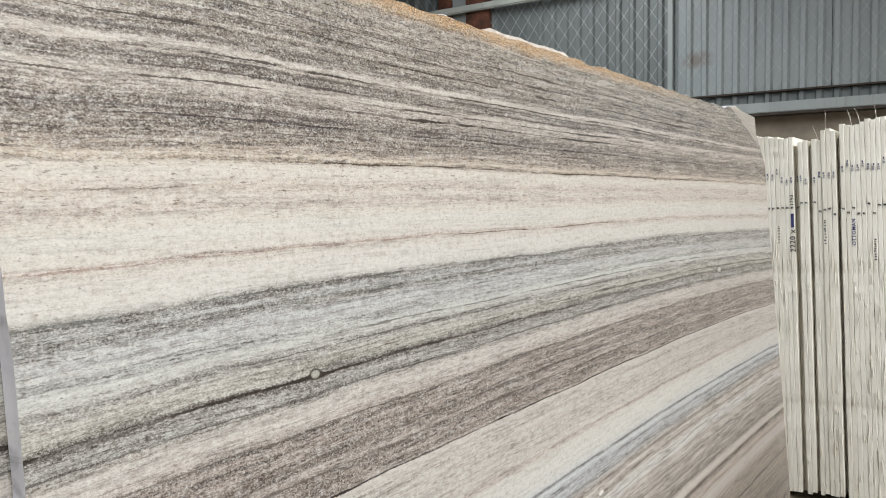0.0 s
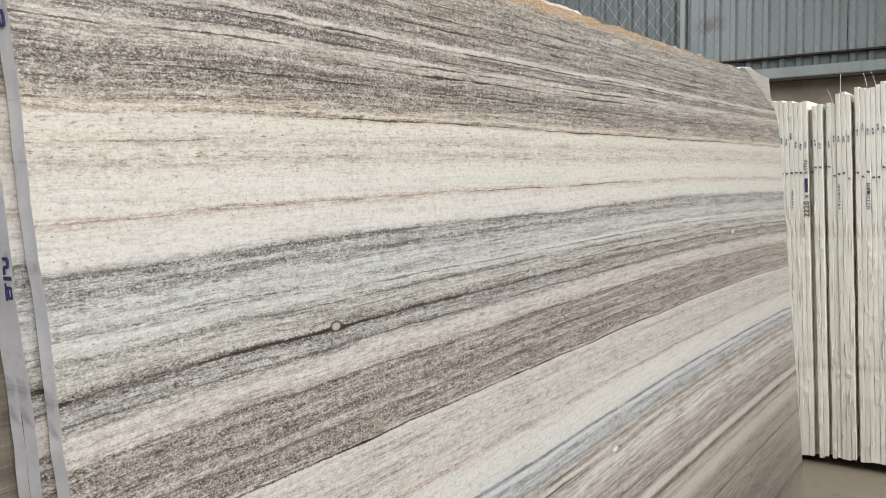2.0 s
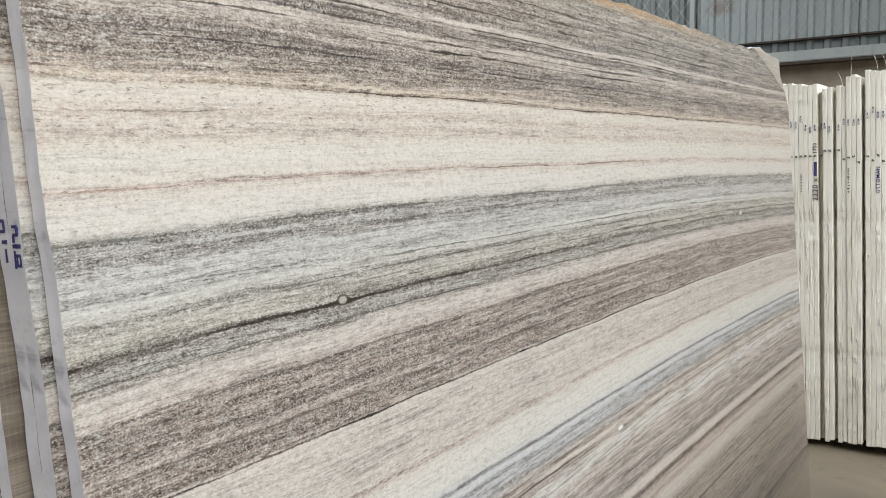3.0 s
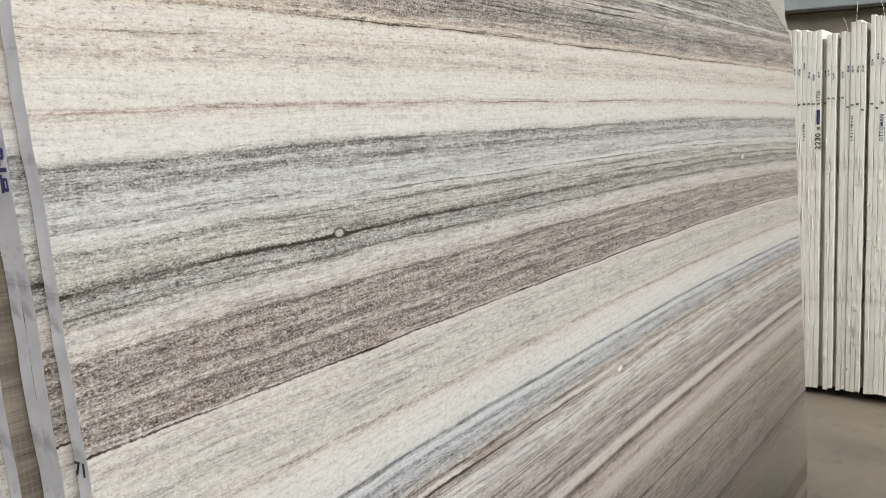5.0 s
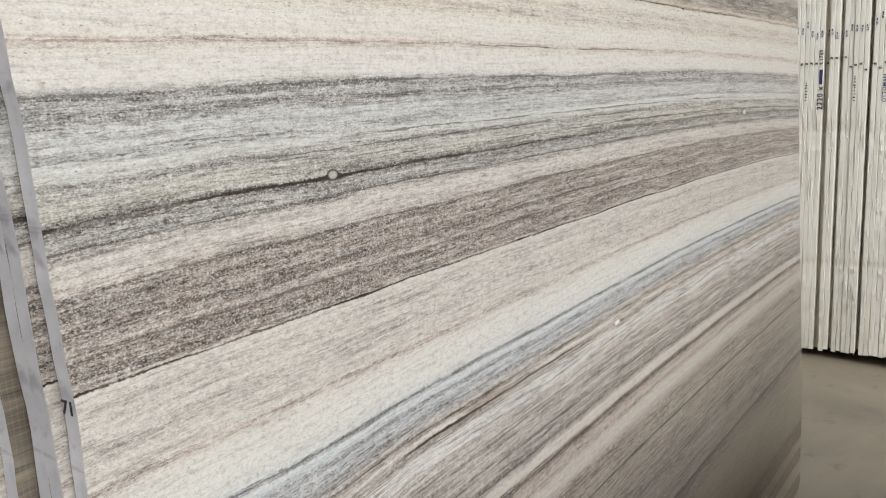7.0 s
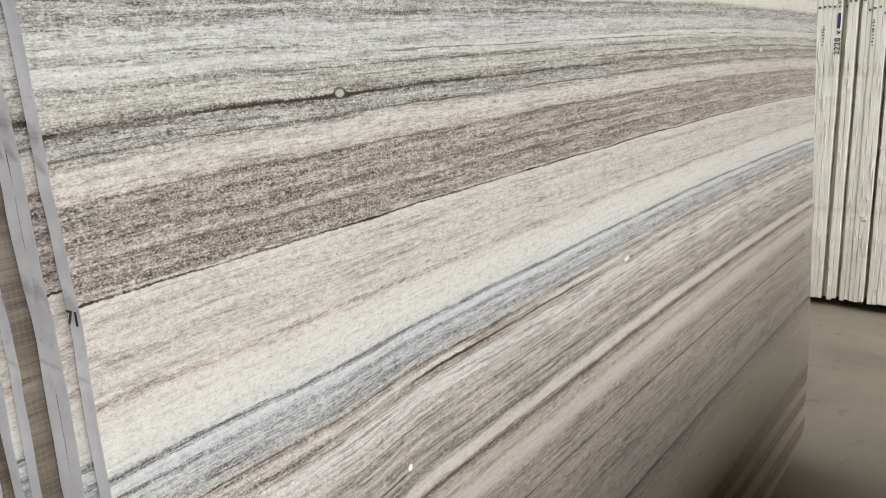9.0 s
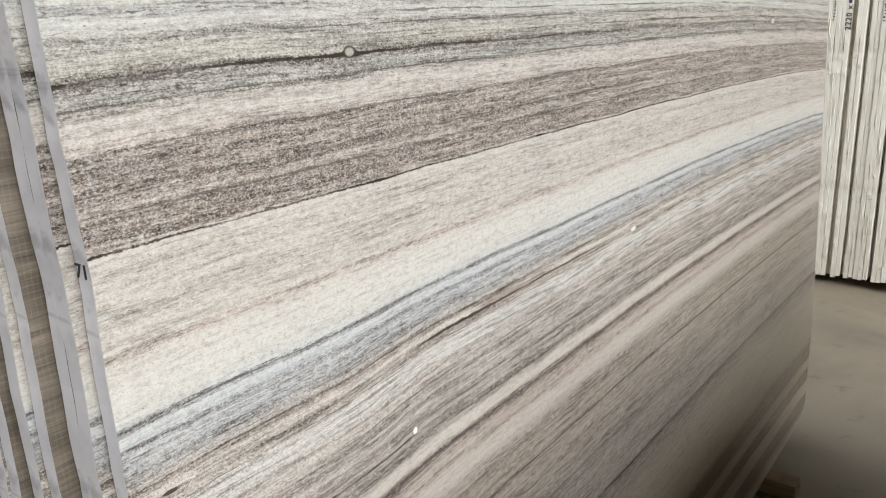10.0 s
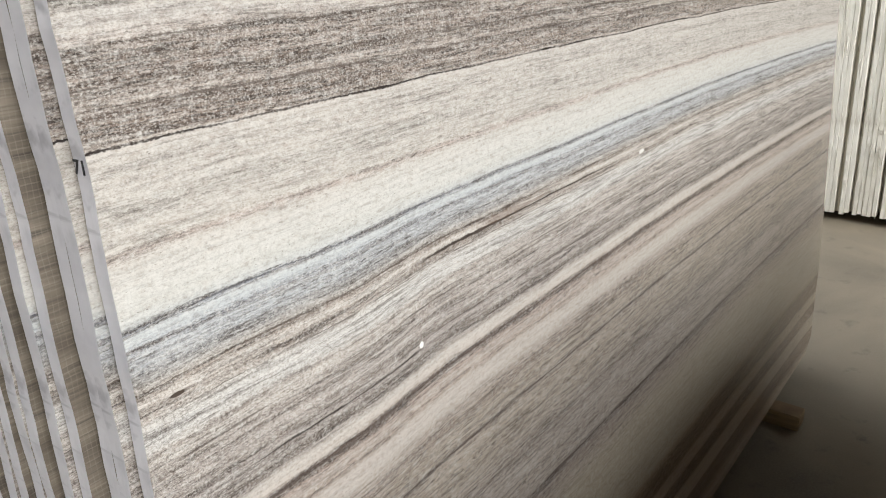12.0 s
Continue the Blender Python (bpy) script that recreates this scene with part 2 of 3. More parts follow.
    col = m.mix(m.math("MULTIPLY", m.math("MULTIPLY", dash, where), m.math("MULTIPLY", calm_busy, 0.85)), col, srgb("332b27"))
    stroke = m.span(along(14.0, 230.0, 4.0, 3.0, 0.6), 0.59, 0.63)
    col = m.mix(m.math("MULTIPLY", m.math("MULTIPLY", stroke, where), 0.78), col, srgb("3d3430"))
    coarse = along(7.0, 150.0, 13.0, 4.0, 0.6)
    col = m.mix(m.math("MULTIPLY", m.span(coarse, 0.49, 0.34), m.math("MULTIPLY_ADD", m.math("MAXIMUM", dark, busy), 0.60, 0.05)), col, srgb("453b36"))
    col = m.mix(m.math("MULTIPLY", m.span(coarse, 0.52, 0.68), m.math("MULTIPLY_ADD", m.math("MAXIMUM", dark, busy), 0.35, 0.05)), col, srgb("d6cec5"))
    pepper = m.math("MULTIPLY", m.span(bent, 1.815, 1.83), m.span(bent, 1.905, 1.885))
    col = m.mix(m.math("MULTIPLY", m.math("MULTIPLY", m.span(along(70.0, 420.0, 17.0, 2.0), 0.60, 0.68), pepper), 0.7), col, srgb("5d4d41"))
    # soft blotches in the pale bands
    blotch = along(75.0, 120.0, 11.0, 3.0, 0.6)
    col = m.mix(m.span(blotch, 0.52, 0.70, 0.0, 0.45), col, m.mix(1.0, col, srgb("d8cec8"), "MULTIPLY"))
    col = m.mix(m.span(blotch, 0.47, 0.32, 0.0, 0.30), col, srgb("cdc9c3"))
    # crystal grain
    grain = m.noise(m.scaled(p, 0.8, 1, 1.15), 430.0, 2.0, 0.75)
    big_grain = m.noise(m.scaled(p, 0.9, 1, 1.2), 170.0, 2.0, 0.6)
    harsh = m.math("MULTIPLY_ADD", m.math("MAXIMUM", dark, m.math("MULTIPLY", busy, 0.8)), 0.70, 0.26)
    col = m.mix(m.math("MULTIPLY", m.span(grain, 0.52, 0.66, 0.0, 0.62), harsh), col, srgb("4a423c"))
    col = m.mix(m.math("MULTIPLY", m.span(grain, 0.48, 0.35, 0.0, 0.42), harsh), col, srgb("d9d2ca"))
    col = m.mix(m.span(big_grain, 0.54, 0.70, 0.0, 0.30), col, m.mix(1.0, col, srgb("b8aea6"), "MULTIPLY"))
    col = m.mix(m.span(big_grain, 0.46, 0.30, 0.0, 0.24), col, srgb("cfc9c1"))
    # single crystals, milky or grey, plainest in the dark and restless bands
    fine = m.crystals(m.scaled(p, 0.85, 1, 1.15), 640.0)
    large = m.crystals(m.scaled(p, 0.8, 1, 1.2), 330.0)
    col = m.mix(m.math("MULTIPLY", m.span(fine, 0.60, 0.95, 0.0, 0.30), harsh), col, srgb("4d453f"))
    col = m.mix(m.math("MULTIPLY", m.span(fine, 0.34, 0.06, 0.0, 0.22), harsh), col, srgb("dcd6ce"))
    col = m.mix(m.math("MULTIPLY", m.span(large, 0.70, 0.96, 0.0, 0.22), harsh), col, srgb("6b625b"))
    col = m.mix(m.math("MULTIPLY", m.span(large, 0.20, 0.04, 0.0, 0.14), m.math("ADD", harsh, 0.3)), col, srgb("e4dfd8"))
    # scattered dark specks
    speck = m.span(m.noise(m.scaled(p, 0.7, 1, 1.7), 260.0, 0.0), 0.755, 0.80)
    col = m.mix(m.math("MULTIPLY", speck, 0.45), col, srgb("4d3f36"))
    # the named veins: height, half width, strength, where they begin and fade along the slab
    swell = m.span(along(9.0, 9.0, 21.0, 4.0, 0.65), 0.36, 0.62, 0.65, 2.6)
    gap = m.span(along(7.0, 30.0, 22.0, 3.0), 0.42, 0.50)
    for at, half, strength, u0, u1, tint, least in VEINS:
        off = m.math("MULTIPLY", m.math("ABSOLUTE", m.math("SUBTRACT", bent, at)), swell)
        amount = m.math("MULTIPLY", m.span(off, half * 1.6, half * 0.9, 0.0, strength), m.math("MAXIMUM", gap, least))
        amount = m.math("MULTIPLY", amount, m.span(u, u1, u1 + (0.35 if u1 - u0 > 0.3 else 0.03), 1.0, 0.0))
        if u0 > 0:
            amount = m.math("MULTIPLY", amount, m.span(u, u0 - 0.04, u0))
        col = m.mix(amount, col, srgb(tint))
    # pale crystal pebbles with dark rims
    for ku, kv, ru, rv, core, rim in ((0.342, 1.6398, 0.0085, 0.0056, "aaa79c", 0.9), (2.043, 1.626, 0.022, 0.0085, "c6c5bf", 0.35)):
        du = m.math("DIVIDE", m.math("SUBTRACT", u, ku), ru)
        dv = m.math("DIVIDE", m.math("SUBTRACT", v, kv), rv)
        far2 = m.math("ADD", m.math("MULTIPLY", du, du), m.math("MULTIPLY", dv, dv))
        far2 = m.math("MULTIPLY_ADD", m.math("SUBTRACT", quick, 0.5), 0.8, far2)
        col = m.mix(m.span(far2, 2.0, 1.2, 0.0, rim), col, srgb("3d3832"))
        col = m.mix(m.span(far2, 0.95, 0.35), col, m.mix(m.span(grain, 0.4, 0.6), srgb("8d897f"), srgb(core)))
    for ku, kv, ru, rv, tint in ((0.423, 1.135, 0.0046, 0.0052, "e9e4dc"), (1.139, 1.25, 0.013, 0.0045, "cfcac3"), (0.05, 1.245, 0.009, 0.0026, "4a4039")):
        du = m.math("DIVIDE", m.math("SUBTRACT", u, ku), ru)
        dv = m.math("DIVIDE", m.math("SUBTRACT", v, kv), rv)
        far2 = m.math("ADD", m.math("MULTIPLY", du, du), m.math("MULTIPLY", dv, dv))
        far2 = m.math("MULTIPLY_ADD", m.math("SUBTRACT", tiny, 0.5), 1.2, far2)
        col = m.mix(m.span(far2, 1.1, 0.7), col, srgb(tint))
    # rusty crust along the sawn top, fading to the far end
    crust = m.math("ADD", v, m.math("MULTIPLY", m.math("SUBTRACT", quick, 0.5), 0.03))
    rusty = m.math("MULTIPLY", m.span(crust, 2.082, 2.098), m.span(u, 1.2, 2.0, 1.0, 0.0))
    col = m.mix(m.math("MULTIPLY", rusty, m.span(big_grain, 0.66, 0.36, 0.3, 0.85)), col, m.mix(m.span(grain, 0.40, 0.60), srgb("d6b184"), srgb("7d5a38")))
    col = m.mix(m.span(v, 2.1095, 2.1115, 0.0, 0.5), col, srgb("c8c0b5"))
    # bare, dull corner
    corner = m.math("ADD", v, m.math("MULTIPLY", u, 0.30))
    bare = m.span(m.math("MULTIPLY_ADD", m.math("SUBTRACT", quick, 0.5), 0.03, corner), 2.782, 2.79)
    col = m.mix(m.math("MULTIPLY", bare, 0.5), col, m.mix(slow, srgb("9d958b"), srgb("aea69b")))
    m.link(m.math("MULTIPLY_ADD", m.span(grain, 0.35, 0.7), 0.10, m.math("MULTIPLY_ADD", bare, 0.3, 0.13)), m.shader.inputs["Roughness"])
    m.bump(m.math("ADD", m.math("MULTIPLY", grain, 0.4), dash), 0.10, 0.001)
    return m.colour(col)


def sealed_edge_material():
    """Sawn slab edge under a grey resin coat, with faint bands across."""
    m = Nodes("sealed_edge", 0.42)
    p = m.coords()
    band = m.noise(m.scaled(p, 1, 12, 22), 1.0, 3.0)
    col = m.mix(m.span(band, 0.3, 0.7), srgb("d0ced6"), srgb("e4e2e8"))
    smear = m.noise(m.scaled(p, 1, 40, 18), 1.0, 4.0)
    col = m.mix(m.span(smear, 0.54, 0.70, 0.0, 0.25), col, srgb("96949a"))
    smudge = m.noise(m.scaled(p, 1, 25, 34), 1.0, 3.0)
    col = m.mix(m.span(smudge, 0.57, 0.70, 0.0, 0.5), col, srgb("83818a"))
    # the stone's veins show faintly through the coat
    crossing = m.noise(m.scaled(p, 1, 8, 75), 1.0, 3.0)
    col = m.mix(m.span(crossing, 0.60, 0.70, 0.0, 0.45), col, srgb("77757d"))
    m.bump(m.noise(m.scaled(p, 40, 80, 60), 1.0, 4.0), 0.3, 0.002)
    return m.colour(col)


def netted_back_material():
    """Raw slab back: brown, saw-marked stone under a glued fibreglass net."""
    m = Nodes("netted_back", 0.5)
    p = m.coords()
    u, _, v = m.split(p)
    base = m.noise(m.scaled(p, 5, 1, 26), 1.0, 4.0)
    col = m.mix(m.span(base, 0.3, 0.7), srgb("4f453b"), srgb("877c6e"))
    cross = m.noise(m.scaled(p, 14, 1, 330), 1.0, 3.0)
    col = m.mix(m.span(cross, 0.48, 0.66, 0.0, 0.6), col, srgb("4f473f"))
    dark_band = m.span(m.noise(m.scaled(p, 3, 1, 60), 1.0, 2.0), 0.56, 0.64, 0.0, 0.6)
    col = m.mix(dark_band, col, srgb("2f2823"))
    sag = m.math("MULTIPLY", m.math("SUBTRACT", m.noise(p, 30.0, 2.0), 0.5), 0.006)
    for axis, pitch, weight in ((u, 190.0, 0.10), (v, 160.0, 0.16)):
        f = m.math("FRACT", m.math("MULTIPLY", m.math("ADD", axis, sag), pitch))
        worn = m.span(m.noise(m.scaled(p, 40, 1, 90), 1.0, 2.0), 0.35, 0.6, 0.2, 1.0)
        col = m.mix(m.math("MULTIPLY", m.math("MULTIPLY", m.math("LESS_THAN", f, 0.2), worn), weight), col, srgb("b9b0a0"))
    return m.colour(col)


def white_edge_material():
    """Chalky white resin coat run down over slab edges."""
    m = Nodes("white_resin", 0.45)
    p = m.coords()
    dirt = m.noise(m.scaled(p, 9, 30, 3.2), 1.0, 4.0)
    col = m.mix(m.span(dirt, 0.35, 0.7), srgb("f4f0e7"), srgb("dfdacf"))
    blot = m.noise(m.scaled(p, 6, 18, 6), 1.0, 3.0)
    col = m.mix(m.span(blot, 0.56, 0.72, 0.0, 0.6), col, srgb("a59a86"))
    info = m.node("ShaderNodeObjectInfo").outputs["Random"]
    col = m.mix(m.math("MULTIPLY", info, 0.4), col, srgb("cfc8b6"))
    m.bump(m.noise(m.scaled(p, 40, 90, 14), 1.0, 3.0), 0.6, 0.004)
    return m.colour(col)


def concrete_material():
    """Dusty trowelled concrete with pale sweeps and dark spots."""
    m = Nodes("floor_concrete", 0.62)
    p = m.coords()
    big = m.noise(p, 1.1, 4.0, 0.6, 0.4)
    col = m.mix(m.span(big, 0.36, 0.64), srgb("595145"), srgb("776c5c"))
    fleck = m.noise(p, 9.0, 3.0, 0.6)
    col = m.mix(m.span(fleck, 0.60, 0.72, 0.0, 0.5), col, srgb("423c34"))
    sand = m.noise(p, 120.0, 3.0)
    col = m.mix(m.span(sand, 0.4, 0.7, 0.0, 0.25), col, srgb("7d776d"))
    m.bump(m.math("ADD", sand, fleck), 0.2, 0.003)
    return m.colour(col)


def painted_metal(name, tone, stain, rough=0.45):
    m = Nodes(name, rough, 0.0)
    p = m.coords()
    dirt = m.noise(m.scaled(p, 2, 2, 0.7), 1.0, 5.0)
    col = m.mix(m.span(dirt, 0.38, 0.72, 0.0, 0.7), srgb(tone), srgb(stain))
    streak = m.noise(m.scaled(p, 9, 9, 0.6), 1.0, 3.0)
    col = m.mix(m.span(streak, 0.6, 0.78, 0.0, 0.35), col, srgb("6f6a62"))
    _, y, z = m.split(p)
    near = m.math("ADD", m.math("POWER", m.math("DIVIDE", m.math("SUBTRACT", y, 3.2), 0.28), 2.0), m.math("POWER", m.math("DIVIDE", m.math("SUBTRACT", z, 4.02), 0.17), 2.0))
    near = m.math("ADD", near, m.math("MULTIPLY", m.noise(p, 7.0, 4.0), 1.6))
    col = m.mix(m.span(near, 1.6, 0.9, 0.0, 0.55), col, srgb("6b5443"))
    m.bump(m.noise(p, 14.0, 3.0), 0.1, 0.004)
    return m.colour(col)


def plain_rough(name, dark, light, scale, rough=0.8, stretch=(1, 1, 1)):
    m = Nodes(name, rough)
    p = m.scaled(m.coords(), *stretch)
    n = m.noise(p, scale, 5.0, 0.6)
    col = m.mix(m.span(n, 0.32, 0.68), srgb(dark), srgb(light))
    m.bump(m.noise(p, scale * 6, 3.0), 0.4, 0.004)
    return m.colour(col)


MARBLE = marble_material()
EDGE = sealed_edge_material()
NET = netted_back_material()
WHITE = white_edge_material()
CONCRETE = concrete_material()
PALE_BREAK = plain_rough("broken_stone", "9f958a", "c6bdb2", 60.0, 0.8)
SHEET = painted_metal("grey_sheet", "959b9c", "858b8c")
# darker copy of SHEET: left panels, and the shade on the recessed strip
DARKER_SHEET = painted_metal("darker_grey_sheet", "6f7474", "616666")
STEEL = painted_metal("grey_steel", "9aa09f", "858b8a")
RAIL = painted_metal("pale_rail", "b5b8b2", "979a94")
RUST = plain_rough("rusted_steel", "3a241a", "6b4230", 5.0)
WIRE = plain_rough("galvanised_wire", "969c9d", "a9afb0", 30.0, 0.5)
BLOCKWALL = plain_rough("brown_render", "7c7266", "988c7e", 2.2)
TIMBER = plain_rough("rough_timber", "66543f", "96805f", 12.0, 0.8, (0.3, 0.3, 5))
# bearers, and the dark strips that stand in for shade on the east wall
DARK_TIMBER_AND_SHADE = plain_rough("dark_bearer_and_shade", "2b2520", "443a31", 9.0)
SHELL = plain_rough("grey_shell", "66645f", "7a7872", 0.7)
PALE_SHELL = plain_rough("pale_shell", "a3a09a", "b9b6af", 0.7)
# dark tone for the added light-blocking wall across the aisle
SHADE_WALL = plain_rough("shade_wall", "45382a", "594936", 1.5)
BLACK_INK = plain_rough("black_marker", "18181c", "26262c", 60.0, 0.5)
BLUE_INK = plain_rough("blue_marker", "2b2a58", "3c3b70", 60.0, 0.5)


# ---- building blocks ----
def box(bm, x0, x1, y0, y1, z0, z1, bevel=0.0):
    made = bmesh.ops.create_cube(bm, size=1, matrix=Matrix.LocRotScale(
        ((x0 + x1) / 2, (y0 + y1) / 2, (z0 + z1) / 2), None, (x1 - x0, y1 - y0, z1 - z0)))
    if bevel:
        edges = {e for v in made["verts"] for e in v.link_edges}
        bmesh.ops.bevel(bm, geom=list(edges), offset=bevel, segments=2, affect="EDGES")
    return bm


def mesh_object(name, bm, material, smooth=False):
    data = bpy.data.meshes.new(name)
    bmesh.ops.recalc_face_normals(bm, faces=bm.faces)
    bm.to_mesh(data)
    bm.free()
    for mat in material if isinstance(material, (list, tuple)) else [material]:
        data.materials.append(mat)
    if smooth:
        data.polygons.foreach_set("use_smooth", [True] * len(data.polygons))
    return new(name, data)


def part(name, bm, material, parent, label=""):
    ob = mesh_object(name, bm, material)
    ob.parent = parent
    return tagged(ob, label)


def writing(name, text, size, m, material, parent, label):
    """Letters in the built-in font as a thin mesh, under the thing they are written on."""
    curve = bpy.data.curves.new(name, "FONT")
    curve.body, curve.size, curve.extrude = text, size, 0.0004
    curve.offset = size * 0.012
    curve.align_x, curve.align_y, curve.space_character = "CENTER", "CENTER", 1.1
    curve.resolution_u = 2
    temp = bpy.data.objects.new(name, curve)
    data = bpy.data.meshes.new_from_object(temp)
    bpy.data.objects.remove(temp)
    data.materials.clear()
    data.materials.append(material)
    ob = new(name, data)
    ob.parent, ob.matrix_local = parent, m
    return tagged(ob, label)


# ---- the hall ----
def setting(name, bm, material, label, category):
    return tagged(mesh_object(name, bm, material), label, category, kind="structure")


X0, X1, Y0, Y1 = -9.0, 12.6, -11.0, 14.0
setting("floor", box(bmesh.new(), X0, X1, Y0, Y1, -0.2, 0.0), CONCRETE, "dusty grey concrete floor with pale sweeps", "floor")

roof = bmesh.new()
edges_y = [Y0] + [e for y, w, *_ in sorted(SKYLIGHTS) for e in (y - w / 2, y + w / 2)] + [Y1]
for a, b in zip(edges_y[::2], edges_y[1::2]):
    box(roof, X0, X1, a, b, ROOF_Z, ROOF_Z + 0.12)
for y, w, _, x0, x1 in SKYLIGHTS:
    box(roof, X0, x0, y - w / 2, y + w / 2, ROOF_Z, ROOF_Z + 0.12)
    box(roof, x1, X1, y - w / 2, y + w / 2, ROOF_Z, ROOF_Z + 0.12)
setting("ceiling", roof, SHELL, "grey sheet roof with long daylight openings", "ceiling")
setting("wall_west", box(bmesh.new(), X0 - 0.2, X0, Y0, Y1, 0, ROOF_Z), PALE_SHELL, "plain grey hall wall", "wall")
setting("wall_north", box(bmesh.new(), X0, X1, Y1, Y1 + 0.2, 0, ROOF_Z), SHELL, "plain grey hall wall", "wall")
setting("wall_south", box(bmesh.new(), X0, X1, Y0 - 0.2, Y0, 0, ROOF_Z), PALE_SHELL, "plain grey hall wall", "wall")
# added out of view: blocks skylight low down, in place of a facing slab stack
setting("aisle_shade_wall", box(bmesh.new(), -0.5, 3.3, -1.25, -1.1, 0, 2.05), SHADE_WALL, "unseen dark wall added across the aisle to shade floor and slab foot", "wall")

# east wall: brown render below, grey trapezoid sheets above
WALL_X = 12.34
setting("wall_east", box(bmesh.new(), WALL_X + 0.16, WALL_X + 0.3, Y0, Y1, 0, ROOF_Z), BLOCKWALL, "brown rendered lower wall below grey sheeting", "wall")


def sheet_panel(y0, y1, z0, z1, rib):
    """Trapezoid-ribbed sheet facing the hall, closed at the back."""
    bm = bmesh.new()
    outline, y = [], y0
    while y < y1 - 1e-6:
        for dy, dx in ((0.0, 0.05), (0.34, 0.05), (0.46, 0.0), (0.72, 0.0), (0.84, 0.05)):
            if y + dy * rib < y1:
                outline.append((dx, y + dy * rib))
        y += rib
    outline.append((0.05, y1))
    outline += [(0.10, y1), (0.10, y0)]
    rows = [[bm.verts.new((WALL_X + dx, yy, z)) for dx, yy in outline] for z in (z0, z1)]
    n = len(outline)
    for i in range(n):
        bm.faces.new((rows[0][i], rows[0][(i + 1) % n], rows[1][(i + 1) % n], rows[1][i]))
    return bm


wall_sheets = [(-6.0, 1.283, 0.236), (1.293, 3.56, 0.236), (3.64, 6.88, 0.236), (7.99, 13.9, 0.236)]
for y0, y1, rib in wall_sheets:
    setting("wall_sheet", sheet_panel(y0, y1, 3.45, ROOF_Z, rib), DARKER_SHEET if y0 > 3 else SHEET, "grey ribbed steel wall sheet behind wire netting", "wall sheet")
setting("beam", box(bmesh.new(), WALL_X - 0.16, WALL_X + 0.12, -6, 13.9, 3.112, 3.262, 0.01), STEEL, "grey steel wall beam", "beam")
# dark strip drawn as the shadow line below the sheeting
setting("rail", box(bmesh.new(), WALL_X - 0.02, WALL_X + 0.1, -6, 6.88, 3.425, 3.449), DARK_TIMBER_AND_SHADE, "dark strip put in for the shadow line under the sheeting", "rail")
# recessed strip: the shade it lies in is put into its darker colour
strip = sheet_panel(-6.0, 6.88, 3.2, 3.42, 0.236)
bmesh.ops.translate(strip, vec=(0.06, 0, 0), verts=strip.verts)
setting("wall_sheet", strip, DARKER_SHEET, "grey ribbed strip under the sheeting, shade put into its colour", "wall sheet")
# solid dark strip whose colour stands in for the shaded gap below the beam
setting("rail", box(bmesh.new(), WALL_X - 0.15, WALL_X + 0.12, -6, 13.9, 3.075, 3.108), DARK_TIMBER_AND_SHADE, "dark strip under the wall beam, coloured as a shaded gap", "rail")
setting("rail", box(bmesh.new(), WALL_X - 0.20, WALL_X - 0.10, 1.0, 13.0, 5.29, 5.41, 0.02), RAIL, "pale grey steel rail", "rail")
setting("post", box(bmesh.new(), WALL_X - 0.05, WALL_X + 0.05, 3.56, 3.64, 3.0, ROOF_Z, 0.008), STEEL, "grey steel post between sheets", "post")
for y0, y1 in ((6.89, 7.37), (7.72, 7.98)):
    setting("post", box(bmesh.new(), WALL_X - 0.1, WALL_X + 0.1, y0, y1, 0, ROOF_Z, 0.01), RUST, "rust-brown steel column", "column")
setting("post", box(bmesh.new(), WALL_X - 0.02, WALL_X + 0.08, 7.38, 7.71, 0, ROOF_Z, 0.01), STEEL, "grey steel post between rusty columns", "post")


def netting():
    """Diamond wire netting in front of the sheets."""
    bm = bmesh.new()
    x, r, step, z0, z1 = WALL_X - 0.012, 0.0034, 0.235, 3.5, 6.2
    tall = z1 - z0
    for lean in (1, -1):
        for i in range(-14, 48):
            ya = -1.5 + i * step
            bot, top = Vector((x, ya, z0)), Vector((x, ya + lean * tall * 0.70, z1))
            side = (top - bot).normalized().cross(Vector((1, 0, 0))) * r
            quad = [bm.verts.new(c) for c in (bot - side, bot + side, top + side, top - side)]
            face = bm.faces.new(quad)
            out = bmesh.ops.extrude_face_region(bm, geom=[face])
            bmesh.ops.translate(bm, vec=(-0.005, 0, 0), verts=[g for g in out["geom"] if isinstance(g, bmesh.types.BMVert)])
    return bm


setting("wire_netting", netting(), WIRE, "galvanised diamond wire netting on the wall", "netting")


# ---- the marble stack ----
def side_lean(z):
    """The sawn left side is not quite square to the bands."""
    return (1.478 - z) * (0.036 if z > 1.478 else 0.002)


def slab_outline(left, jag):
    """Outline of a raw slab: straight left side, sawn top, broken corner, slanting far side."""
    rng = random.Random(jag)
    pts = [(left + side_lean(0.0), 0.0)]
    wave = rng.uniform(0, 6)
    pts += [(left + rng.uniform(-0.0006, 0.0006) + 0.0008 * math.sin(i * 0.7 + wave) + side_lean(2.105 * i / 90), 2.105 * i / 90) for i in range(1, 90)]
    left += side_lean(2.103)
    pts += [(left, 2.103)]
    pts += [(left + (2.2 - left) * i / 70, 2.106 + rng.uniform(-0.004, 0.003)) for i in range(1, 70)]
    pts += [(2.2, 2.114), (2.30, 2.122), (2.36, 2.112), (2.54, 2.106), (2.552, 2.05), (2.62, 2.0), (2.67, 1.95)]
    pts += [(2.68 + (1.9 - z) * 0.205 + rng.uniform(-0.002, 0.002), z) for z in [1.9 - 0.05 * k for k in range(0, 29)]]
    pts += [(2.985, 0.44), (2.985, 0.22), (3.0, 0.06), (2.93, 0.0)]
    return pts


